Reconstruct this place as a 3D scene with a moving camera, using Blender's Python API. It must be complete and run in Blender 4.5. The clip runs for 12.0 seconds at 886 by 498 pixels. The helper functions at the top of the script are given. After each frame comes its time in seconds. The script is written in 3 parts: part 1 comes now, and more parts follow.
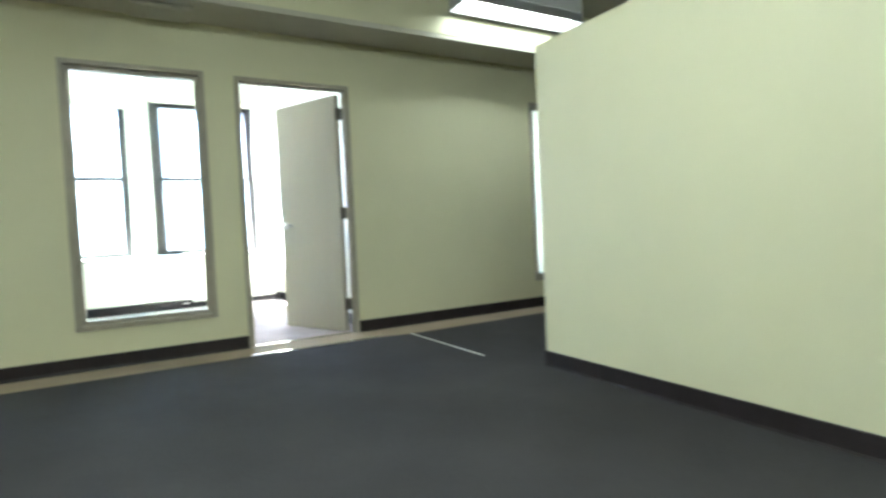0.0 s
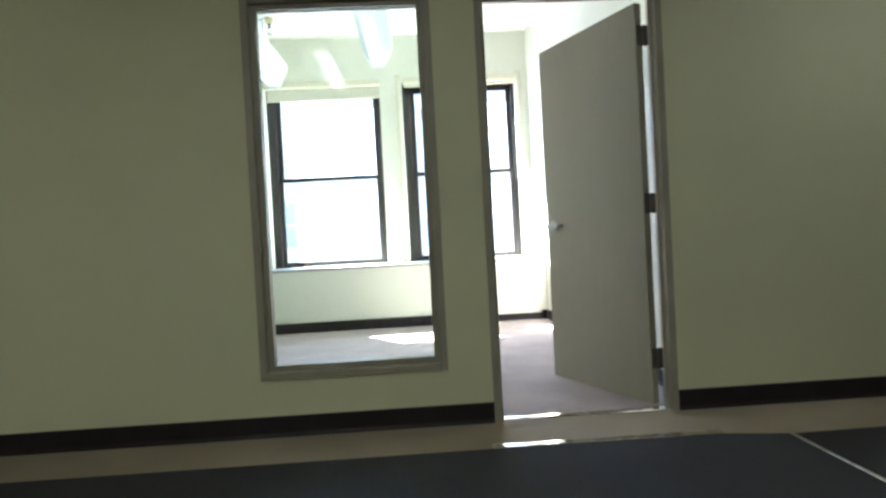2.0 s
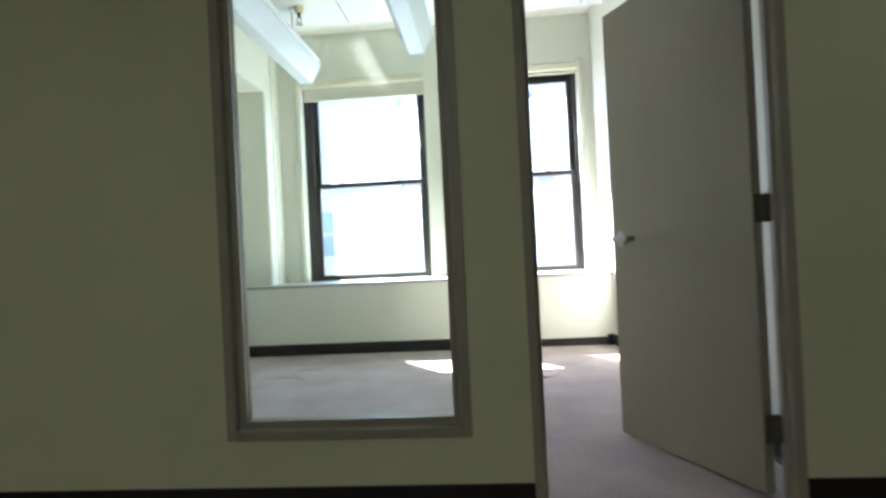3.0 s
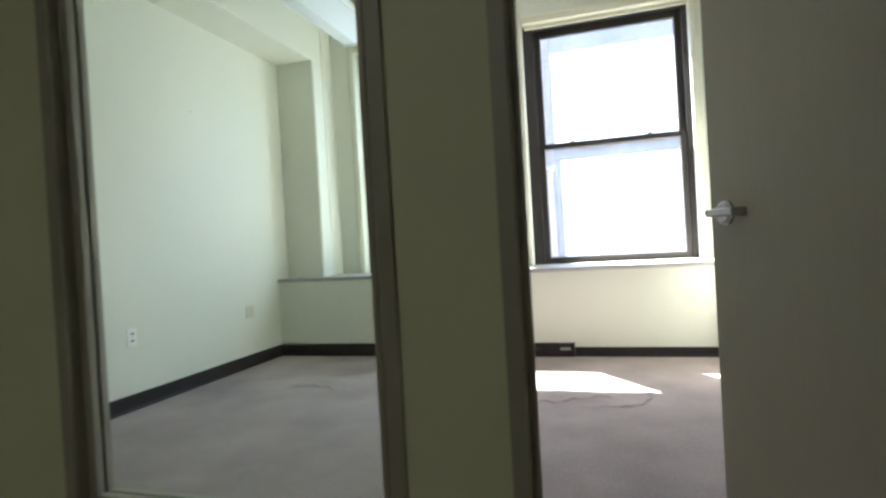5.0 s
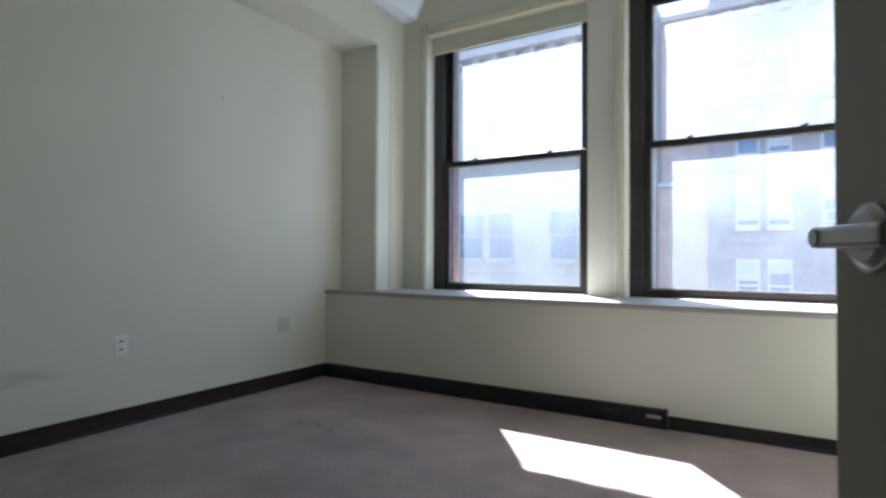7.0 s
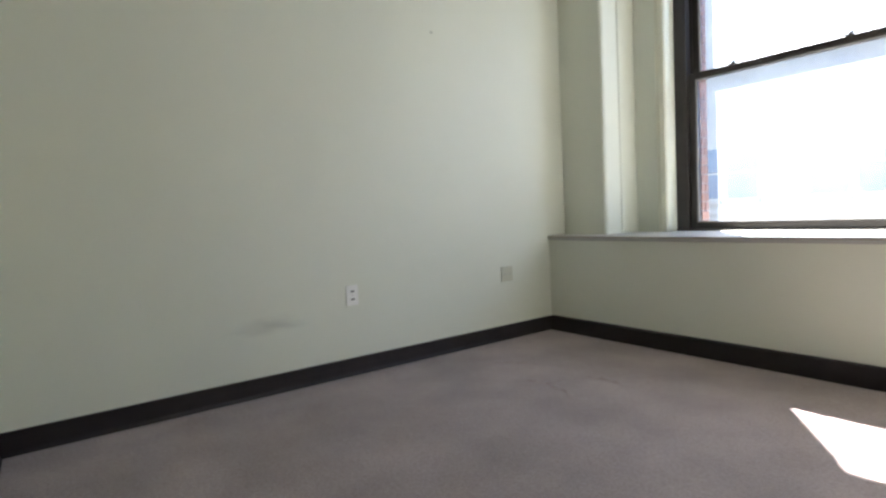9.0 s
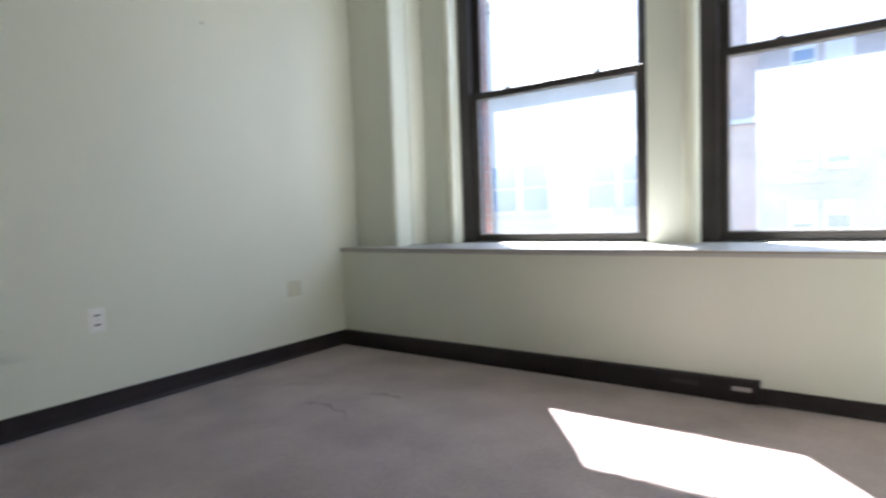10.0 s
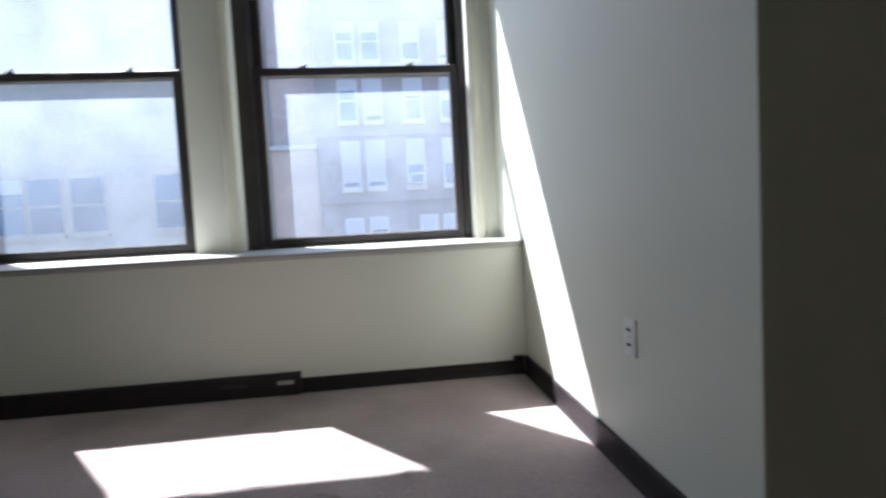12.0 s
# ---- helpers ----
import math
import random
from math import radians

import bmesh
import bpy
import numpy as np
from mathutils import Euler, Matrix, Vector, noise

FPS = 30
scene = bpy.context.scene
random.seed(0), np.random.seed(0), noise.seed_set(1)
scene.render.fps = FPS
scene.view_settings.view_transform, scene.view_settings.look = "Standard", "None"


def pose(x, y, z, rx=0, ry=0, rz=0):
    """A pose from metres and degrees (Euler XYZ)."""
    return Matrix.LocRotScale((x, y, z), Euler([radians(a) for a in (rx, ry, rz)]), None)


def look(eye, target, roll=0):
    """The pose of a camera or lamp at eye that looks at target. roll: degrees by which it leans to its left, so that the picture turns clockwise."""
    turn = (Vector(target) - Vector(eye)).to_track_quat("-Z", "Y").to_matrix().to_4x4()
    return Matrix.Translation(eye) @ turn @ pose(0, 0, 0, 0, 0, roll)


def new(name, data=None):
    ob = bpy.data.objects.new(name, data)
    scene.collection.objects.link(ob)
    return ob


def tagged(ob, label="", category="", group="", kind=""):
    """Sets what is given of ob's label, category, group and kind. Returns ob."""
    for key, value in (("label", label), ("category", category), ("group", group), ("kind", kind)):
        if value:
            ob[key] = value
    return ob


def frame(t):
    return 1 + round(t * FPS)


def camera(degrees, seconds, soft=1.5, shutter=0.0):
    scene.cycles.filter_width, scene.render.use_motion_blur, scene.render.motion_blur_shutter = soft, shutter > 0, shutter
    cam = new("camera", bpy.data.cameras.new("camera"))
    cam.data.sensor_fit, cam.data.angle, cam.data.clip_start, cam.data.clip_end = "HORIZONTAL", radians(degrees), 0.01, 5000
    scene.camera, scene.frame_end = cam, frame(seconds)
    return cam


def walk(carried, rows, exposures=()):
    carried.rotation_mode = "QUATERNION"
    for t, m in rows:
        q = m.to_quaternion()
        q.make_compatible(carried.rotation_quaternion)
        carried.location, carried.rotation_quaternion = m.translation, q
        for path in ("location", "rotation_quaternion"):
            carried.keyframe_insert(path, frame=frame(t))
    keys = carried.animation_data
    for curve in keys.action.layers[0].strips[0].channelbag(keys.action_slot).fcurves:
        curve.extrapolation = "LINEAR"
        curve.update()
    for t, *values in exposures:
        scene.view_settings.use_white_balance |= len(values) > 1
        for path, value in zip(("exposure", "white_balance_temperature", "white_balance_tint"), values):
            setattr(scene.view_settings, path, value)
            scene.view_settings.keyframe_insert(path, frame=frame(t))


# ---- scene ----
cam = camera(78, 12.0, soft=2.5, shutter=0.4)
PATH = [
    (0, -0.825, -4.610, 0.897, 87.81, 2.66, -30.25),
    (0.5, -0.780, -4.143, 0.930, 89.59, 3.02, -17.87),
    (1, -0.657, -3.689, 0.963, 88.72, 4.04, -9.94),
    (1.5, -0.553, -3.197, 0.932, 87.35, 3.40, -8.25),
    (2, -0.334, -2.754, 0.934, 89.12, 3.07, -2.48),
    (2.5, -0.215, -2.386, 0.944, 89.08, 2.13, 0.59),
    (3, -0.145, -2.032, 0.968, 90.27, 2.80, 4.32),
    (3.2, -0.089, -1.927, 0.956, 91.35, 3.85, 7.69),
    (5, 0.201, -1.055, 0.945, 89.43, 3.35, 16.80),
    (5.5, 0.345, -0.813, 0.957, 90.04, 2.38, 16.99),
    (6, 0.386, -0.514, 0.972, 90.67, 0.92, 15.65),
    (6.5, 0.428, -0.235, 0.971, 91.24, 1.57, 21.07),
    (7, 0.452, -0.000, 0.964, 90.99, -0.24, 31.57),
    (7.5, 0.315, 0.177, 0.930, 89.67, -0.71, 37.93),
    (7.7, 0.277, 0.205, 0.928, 88.79, -0.70, 42.13),
    (9.3, 0.088, 0.364, 0.887, 86.30, 3.00, 54.02),
    (9.5, 0.124, 0.429, 0.879, 86.11, 3.32, 49.57),
    (10, 0.154, 0.524, 0.909, 86.49, 2.05, 35.06),
    (10.5, 0.246, 0.569, 0.897, 87.26, 2.93, 19.73),
    (11, 0.303, 0.611, 0.880, 86.76, 3.48, 9.73),
    (11.5, 0.321, 0.566, 0.866, 86.49, 3.27, 3.41),
    (12, 0.328, 0.562, 0.845, 86.60, 2.99, -6.96),
]
walk(cam, [(t, pose(x, y, z, a, b, c)) for t, x, y, z, a, b, c in PATH],
     exposures=[(t, ev, kelvin, tint) for t, ev, kelvin, tint in (
         (0, 6.10, 5450, 6), (0.5, 5.94, 5450, 7), (1, 5.42, 5550, 8), (1.5, 5.06, 5600, 9), (2, 4.80, 5650, 10), (2.5, 4.44, 5700, 11), (3.2, 4.04, 5750, 11), (5, 3.74, 6000, 10),
         (5.5, 3.62, 5750, 12), (6, 3.24, 5550, 14), (6.5, 2.72, 5550, 14), (7, 2.52, 5700, 14), (7.5, 2.50, 5800, 14), (9.5, 3.48, 6200, 13), (10, 3.17, 5900, 13), (10.5, 2.66, 5600, 17),
         (11, 2.66, 5700, 16), (11.5, 2.54, 5700, 15), (12, 2.16, 5650, 15))])

# ---- world and light ----
world = bpy.data.worlds.new("sky")
scene.world = world
world.use_nodes = True
wn = world.node_tree.nodes
sky = wn.new("ShaderNodeTexSky")
sky.sky_type = "NISHITA"
sky.sun_disc = False
sky.sun_elevation, sky.sun_rotation = radians(50.2), radians(-37.4)
wn["Background"].inputs["Strength"].default_value = 0.10
world.node_tree.links.new(sky.outputs["Color"], wn["Background"].inputs["Color"])

sun = new("sun", bpy.data.lights.new("sun", "SUN"))
sun.data.energy, sun.data.angle, sun.data.color = 5.0, radians(0.5), (1.0, 0.95, 0.88)
sun.matrix_world = look((-6.07, 7.94 + 4, 12.0), (0, 4, 0))

CORRIDOR_LAMP = 1.5   # glow of the lit fluorescent diffusers


# ---- materials ----
def material(name, colour, rough=0.6, metal=0.0, vary=0.06, scale=3.0, grain=0.0, grain_scale=200.0, bump=0.0, bump_scale=150.0,
             spec=0.5, second=None, stretch=(1, 1, 1)):
    """Principled paint with broad stains, fine grain and relief, in metres."""
    m = bpy.data.materials.new(name)
    m.use_nodes = True
    n, l = m.node_tree.nodes, m.node_tree.links
    b = n["Principled BSDF"]
    b.inputs["Roughness"].default_value, b.inputs["Metallic"].default_value = rough, metal
    b.inputs["Specular IOR Level"].default_value = spec
    pos = n.new("ShaderNodeNewGeometry").outputs["Position"]
    mp = n.new("ShaderNodeMapping")
    mp.inputs["Scale"].default_value = stretch
    l.new(pos, mp.inputs["Vector"])
    big = n.new("ShaderNodeTexNoise")
    big.inputs["Scale"].default_value, big.inputs["Detail"].default_value = scale, 4
    l.new(mp.outputs[0], big.inputs["Vector"])
    ramp = n.new("ShaderNodeValToRGB")
    lo = [c * (1 - vary) for c in colour]
    hi = list(second) if second else [min(1, c * (1 + vary)) for c in colour]
    ramp.color_ramp.elements[0].color, ramp.color_ramp.elements[1].color = (*lo, 1), (*hi, 1)
    ramp.color_ramp.elements[0].position, ramp.color_ramp.elements[1].position = 0.3, 0.7
    l.new(big.outputs["Fac"], ramp.inputs["Fac"])
    out = ramp.outputs["Color"]
    if grain:
        fine = n.new("ShaderNodeTexNoise")
        fine.inputs["Scale"].default_value, fine.inputs["Detail"].default_value = grain_scale, 2
        l.new(mp.outputs[0], fine.inputs["Vector"])
        r2 = n.new("ShaderNodeMapRange")
        r2.inputs["From Min"].default_value, r2.inputs["From Max"].default_value = 0.3, 0.7
        r2.inputs["To Min"].default_value, r2.inputs["To Max"].default_value = 1 - grain, 1 + grain
        l.new(fine.outputs["Fac"], r2.inputs["Value"])
        mul = n.new("ShaderNodeVectorMath")
        mul.operation = "SCALE"
        l.new(out, mul.inputs[0])
        l.new(r2.outputs["Result"], mul.inputs["Scale"])
        out = mul.outputs["Vector"]
    l.new(out, b.inputs["Base Color"])
    if bump:
        t = n.new("ShaderNodeTexNoise")
        t.inputs["Scale"].default_value, t.inputs["Detail"].default_value = bump_scale, 3
        l.new(mp.outputs[0], t.inputs["Vector"])
        bp = n.new("ShaderNodeBump")
        bp.inputs["Strength"].default_value, bp.inputs["Distance"].default_value = bump, 0.004
        l.new(t.outputs["Fac"], bp.inputs["Height"])
        l.new(bp.outputs["Normal"], b.inputs["Normal"])
    return m


def glow(name, colour, strength):
    m = bpy.data.materials.new(name)
    m.use_nodes = True
    b = m.node_tree.nodes["Principled BSDF"]
    b.inputs["Base Color"].default_value = (0.8, 0.8, 0.78, 1)
    b.inputs["Emission Color"].default_value = (*colour, 1)
    b.inputs["Emission Strength"].default_value = strength
    return m


def pane_material(name, dirt, tint=(0.96, 0.98, 0.97), shine=0.018):
    """Thin window glass: clear, with a weak mirror image and a film of dust that scatters the sun."""
    m = bpy.data.materials.new(name)
    m.use_nodes = True
    n, l = m.node_tree.nodes, m.node_tree.links
    n.remove(n["Principled BSDF"])
    clear = n.new("ShaderNodeBsdfTransparent")
    clear.inputs["Color"].default_value = (*tint, 1)
    gloss = n.new("ShaderNodeBsdfGlossy")
    gloss.inputs["Roughness"].default_value = 0.02
    face = n.new("ShaderNodeLayerWeight")
    steep = n.new("ShaderNodeMath")
    steep.operation = "POWER"
    steep.inputs[1].default_value = 5.0
    l.new(face.outputs["Facing"], steep.inputs[0])
    fres = n.new("ShaderNodeMapRange")
    fres.inputs["To Min"].default_value, fres.inputs["To Max"].default_value = shine, 0.9
    l.new(steep.outputs[0], fres.inputs["Value"])
    mix = n.new("ShaderNodeMixShader")
    l.new(fres.outputs["Result"], mix.inputs["Fac"])
    l.new(clear.outputs[0], mix.inputs[1])
    l.new(gloss.outputs[0], mix.inputs[2])
    last = mix.outputs[0]
    if dirt:
        film = n.new("ShaderNodeBsdfTranslucent")
        # the bluish cast of the haze is put into the film's colour
        film.inputs["Color"].default_value = (0.74, 0.85, 1.0, 1)
        pos = n.new("ShaderNodeNewGeometry").outputs["Position"]
        noi = n.new("ShaderNodeTexNoise")
        noi.inputs["Scale"].default_value, noi.inputs["Detail"].default_value = 3.0, 5
        l.new(pos, noi.inputs["Vector"])
        mr = n.new("ShaderNodeMapRange")
        mr.inputs["From Min"].default_value, mr.inputs["From Max"].default_value = 0.3, 0.7
        mr.inputs["To Min"].default_value, mr.inputs["To Max"].default_value = dirt * 0.75, dirt * 1.25
        l.new(noi.outputs["Fac"], mr.inputs["Value"])
        # sun haze that strengthens upwards is put into the amount of film
        high = n.new("ShaderNodeSeparateXYZ")
        l.new(pos, high.inputs[0])
        glare = n.new("ShaderNodeMapRange")
        glare.interpolation_type = "SMOOTHSTEP"
        for k, v in (("From Min", 0.85), ("From Max", 1.75), ("To Min", 0.66), ("To Max", 1.75)):
            glare.inputs[k].default_value = v
        l.new(high.outputs["Z"], glare.inputs["Value"])
        dust = n.new("ShaderNodeMath")
        dust.operation = "MULTIPLY"
        l.new(mr.outputs["Result"], dust.inputs[0])
        l.new(glare.outputs["Result"], dust.inputs[1])
        mix2 = n.new("ShaderNodeMixShader")
        l.new(dust.outputs[0], mix2.inputs["Fac"])
        l.new(last, mix2.inputs[1])
        l.new(film.outputs[0], mix2.inputs[2])
        last = mix2.outputs[0]
    l.new(last, n["Material Output"].inputs["Surface"])
    return m


CREAM = material("cream_wall_paint", (0.71, 0.685, 0.485), 0.55, vary=0.03, scale=1.2, bump=0.12, bump_scale=260)
OFFICE = material("pale_office_paint", (0.755, 0.768, 0.667), 0.5, vary=0.03, scale=1.0, bump=0.1, bump_scale=260)
SCUFFED = OFFICE.copy()
SCUFFED.name = "scuffed_office_paint"


def add_scuff(m, place, size, strength):
    """A grey rub mark with soft, uneven edges."""
    n, l = m.node_tree.nodes, m.node_tree.links
    b = n["Principled BSDF"]
    old = b.inputs["Base Color"].links[0].from_socket
    pos = n.new("ShaderNodeNewGeometry").outputs["Position"]
    mp = n.new("ShaderNodeMapping")
    mp.vector_type = "TEXTURE"
    mp.inputs["Location"].default_value, mp.inputs["Scale"].default_value = place, size
    l.new(pos, mp.inputs["Vector"])
    wob = n.new("ShaderNodeTexNoise")
    wob.inputs["Scale"].default_value = 1.6
    l.new(mp.outputs[0], wob.inputs["Vector"])
    ball = n.new("ShaderNodeVectorMath")
    ball.operation = "LENGTH"
    l.new(mp.outputs[0], ball.inputs[0])
    add = n.new("ShaderNodeMath")
    l.new(ball.outputs["Value"], add.inputs[0])
    l.new(wob.outputs["Fac"], add.inputs[1])
    mr = n.new("ShaderNodeMapRange")
    mr.interpolation_type = "SMOOTHSTEP"
    for k, v in (("From Min", 0.4), ("From Max", 1.5), ("To Min", 1 - strength), ("To Max", 1.0)):
        mr.inputs[k].default_value = v
    l.new(add.outputs[0], mr.inputs["Value"])
    sc = n.new("ShaderNodeVectorMath")
    sc.operation = "SCALE"
    l.new(old, sc.inputs[0])
    l.new(mr.outputs["Result"], sc.inputs["Scale"])
    l.new(sc.outputs["Vector"], b.inputs["Base Color"])


add_scuff(SCUFFED, (-2.74, 1.22, 0.36), (0.2, 0.24, 0.055), 0.23)
add_scuff(SCUFFED, (-2.74, 2.35, 2.04), (0.1, 0.02, 0.012), 0.5)
TRIM = material("glossy_trim_paint", (0.68, 0.672, 0.55), 0.32, vary=0.04, scale=5, bump=0.05, bump_scale=80)
CEIL = material("ceiling_paint", (0.80, 0.80, 0.72), 0.7, vary=0.03, bump=0.1, bump_scale=300)
TILE = material("acoustic_tile", (0.80, 0.80, 0.76), 0.85, vary=0.04, scale=2, grain=0.05, grain_scale=220, bump=0.3, bump_scale=180)
# darker and greyer than the cream of the soffit's upright face
SOFFIT = material("soffit_dull_grey", (0.52, 0.50, 0.42), 0.7, vary=0.06, bump=0.1)
BLACKBASE = material("black_vinyl_base", (0.021, 0.016, 0.018), 0.55, vary=0.25, scale=8, bump=0.05, spec=0.3)
DARKCARPET = material("charcoal_carpet", (0.054, 0.051, 0.055), 0.95, vary=0.14, scale=1.3, grain=0.35, grain_scale=420, bump=0.5, bump_scale=500, spec=0.1)
TAUPE = material("taupe_carpet", (0.355, 0.292, 0.278), 0.95, vary=0.17, scale=2.6, grain=0.14, grain_scale=90, bump=0.55, bump_scale=420, spec=0.1)
pile = TAUPE.node_tree.nodes["Principled BSDF"].inputs
pile["Sheen Weight"].default_value, pile["Sheen Roughness"].default_value, pile["Sheen Tint"].default_value = 0.3, 0.35, (1.0, 0.96, 0.92, 1)
BEIGE = material("beige_border_carpet", (0.33, 0.27, 0.20), 0.95, vary=0.10, scale=2.0, grain=0.15, grain_scale=200, bump=0.5, bump_scale=420, spec=0.1)
FRAMEPAINT = material("taupe_metal_frame_paint", (0.36, 0.325, 0.262), 0.42, vary=0.08, scale=6, bump=0.04)
HINGEPAINT = material("dark_painted_hinge_steel", (0.12, 0.105, 0.085), 0.4, vary=0.15, scale=20)
DOORSKIN = material("warm_grey_door_laminate", (0.315, 0.288, 0.222), 0.45, vary=0.05, scale=2.5, grain=0.015, grain_scale=60, bump=0.05, stretch=(1, 1, 0.1))
STEEL = material("satin_nickel", (0.40, 0.39, 0.385), 0.34, metal=1.0, vary=0.06, scale=30)
BRIGHTSTEEL = material("worn_aluminium_strip", (0.66, 0.61, 0.54), 0.17, metal=1.0, vary=0.3, scale=26, grain=0.2, grain_scale=140, bump=0.1, bump_scale=60)
DULLSTEEL = material("dull_seam_metal", (0.72, 0.71, 0.69), 0.36, metal=1.0, vary=0.25, scale=26, grain=0.15, grain_scale=140, bump=0.2, bump_scale=120)
DARKHOLE = material("dark_recess", (0.012, 0.012, 0.012), 0.8)
BRONZE = material("dark_bronze_window_paint", (0.030, 0.025, 0.024), 0.4, vary=0.2, scale=9, bump=0.06)
BEAD = material("greyed_putty", (0.30, 0.28, 0.27), 0.7, vary=0.2, scale=12, bump=0.2, bump_scale=120)
BRICK = material("red_brick", (0.37, 0.20, 0.15), 0.85, vary=0.2, scale=14, grain=0.2, grain_scale=120, bump=0.6, bump_scale=90)
MORTAR = material("grey_mortar", (0.35, 0.32, 0.29), 0.9, vary=0.1, bump=0.5)
SILLTOP = material("grey_laminate_sill", (0.47, 0.465, 0.44), 0.4, vary=0.06, scale=4, grain=0.05)
BLIND = material("cream_blind_fabric", (0.66, 0.66, 0.555), 0.8, vary=0.04, scale=6, grain=0.05, grain_scale=400, bump=0.2, bump_scale=600)
HEADBOX = material("cream_blind_headbox", (0.72, 0.695, 0.54), 0.4, vary=0.04)
PLATE = material("white_plastic", (0.90, 0.90, 0.87), 0.3, vary=0.03)
AGED = material("aged_ivory_plastic", (0.64, 0.63, 0.50), 0.35, vary=0.06)
HOUSING = material("white_lamp_enamel", (0.82, 0.84, 0.86), 0.3, vary=0.02)
REFLECTOR = material("dull_grey_steel", (0.36, 0.36, 0.37), 0.45, vary=0.06, scale=6)
LENS = material("prismatic_lens", (0.68, 0.74, 0.77), 0.25, vary=0.02, bump=0.2, bump_scale=120)
YELLOW = material("yellowed_cap_enamel", (0.60, 0.54, 0.34), 0.5)
DIMLIT = glow("dim_fluorescent_lens", (0.99, 1.0, 0.81), CORRIDOR_LAMP * 0.19)
LIT = glow("lit_fluorescent_lens", (0.99, 1.0, 0.81), CORRIDOR_LAMP)
GLASS = pane_material("clear_partition_glass", 0.0, (0.945, 0.99, 0.965), 0.010)
WINDOWGLASS = pane_material("dusty_window_glass", 0.064)
BUFF = material("buff_facade_stone", (0.42, 0.39, 0.34), 0.9, vary=0.12, scale=0.4, grain=0.08, grain_scale=4)
GREYBRICK = material("grey_brown_facade_brick", (0.32, 0.29, 0.28), 0.9, vary=0.15, scale=0.5, grain=0.12, grain_scale=5)
REARBRICK = material("dull_mauve_brick", (0.60, 0.50, 0.45), 0.9, vary=0.12, scale=0.6, grain=0.1, grain_scale=6)
ANNEXSTONE = material("warm_beige_render", (0.63, 0.52, 0.43), 0.9, vary=0.08, scale=0.8, grain=0.05, grain_scale=6)
PALESTONE = material("pale_limestone", (0.60, 0.54, 0.49), 0.85, vary=0.1, scale=0.8)
# blue of the reflected sky is put into this base colour
FARGLASS = material("far_glass_sky_tint", (0.07, 0.115, 0.20), 0.15, vary=0.3, scale=0.3, spec=0.8)
FARSHADE = material("white_window_shade", (0.50, 0.51, 0.53), 0.8, vary=0.05)
FARFRAME = material("white_far_sash", (0.60, 0.60, 0.58), 0.6)
ASPHALT = material("asphalt_street", (0.05, 0.05, 0.052), 0.9, vary=0.2, scale=0.5, grain=0.2, grain_scale=20)
CONCRETE = material("concrete_pavement", (0.35, 0.34, 0.32), 0.9, vary=0.1, scale=0.7, grain=0.1, grain_scale=15)


# ---- mesh helpers ----
def bm_box(bm, x0, x1, y0, y1, z0, z1, bevel=0.0, segs=1):
    """Adds a box, with its edges rounded off."""
    vs = [bm.verts.new((x, y, z)) for x in (x0, x1) for y in (y0, y1) for z in (z0, z1)]
    fs = [bm.faces.new([vs[i] for i in q]) for q in
          ((0, 1, 3, 2), (4, 6, 7, 5), (0, 4, 5, 1), (2, 3, 7, 6), (0, 2, 6, 4), (1, 5, 7, 3))]
    if bevel:
        es = list({e for f in fs for e in f.edges})
        bmesh.ops.bevel(bm, geom=es, offset=bevel, segments=segs, affect="EDGES", profile=0.5)
    return bm


def box(*dims, bevel=0.0, segs=1):
    return bm_box(bmesh.new(), *dims, bevel=bevel, segs=segs)


def bm_rod(bm, a, b, r, n=14, r2=None):
    """Adds a closed round rod from a to b."""
    a, b = Vector(a), Vector(b)
    d = b - a
    m = Matrix.Translation((a + b) / 2) @ d.to_track_quat("Z", "Y").to_matrix().to_4x4()
    bmesh.ops.create_cone(bm, cap_ends=True, segments=n, radius1=r, radius2=r if r2 is None else r2, depth=d.length, matrix=m)
    return bm


def rod(a, b, r, n=14, r2=None):
    return bm_rod(bmesh.new(), a, b, r, n, r2)


def extrude_profile(points, axis, a, b):
    """A closed outline (two numbers a point) swept along an axis from a to b."""
    bm = bmesh.new()
    def place(p, t):
        return {"x": (t, p[0], p[1]), "y": (p[0], t, p[1]), "z": (p[0], p[1], t)}[axis]
    r0 = [bm.verts.new(place(p, a)) for p in points]
    r1 = [bm.verts.new(place(p, b)) for p in points]
    n = len(points)
    for i in range(n):
        bm.faces.new((r0[i], r0[(i + 1) % n], r1[(i + 1) % n], r1[i]))
    bm.faces.new(r0[::-1])
    bm.faces.new(r1)
    return bm


def part(name, bm, mat, parent=None, label="", smooth=False):
    """Links a bmesh as one mesh object, under a thing or under a part."""
    bmesh.ops.recalc_face_normals(bm, faces=bm.faces)
    me = bpy.data.meshes.new(name)
    bm.to_mesh(me)
    bm.free()
    me.materials.append(mat)
    if smooth:
        for p in me.polygons:
            p.use_smooth = True
    ob = new(name, me)
    if parent:
        ob.parent = parent
        ob.matrix_parent_inverse = parent.matrix_basis.inverted() if parent.parent is None else Matrix.Identity(4)
    if label:
        ob["label"] = label
    return ob


def thing(name, label, category, group="", at=(0, 0, 0), kind=""):
    ob = new(name)
    ob.location = at
    ob.empty_display_size = 0.1
    bpy.context.view_layer.update()
    return tagged(ob, label, category, group, kind)


def setting(name, bm, mat, label="", category=""):
    return tagged(part(name, bm, mat), label, category, kind="structure")


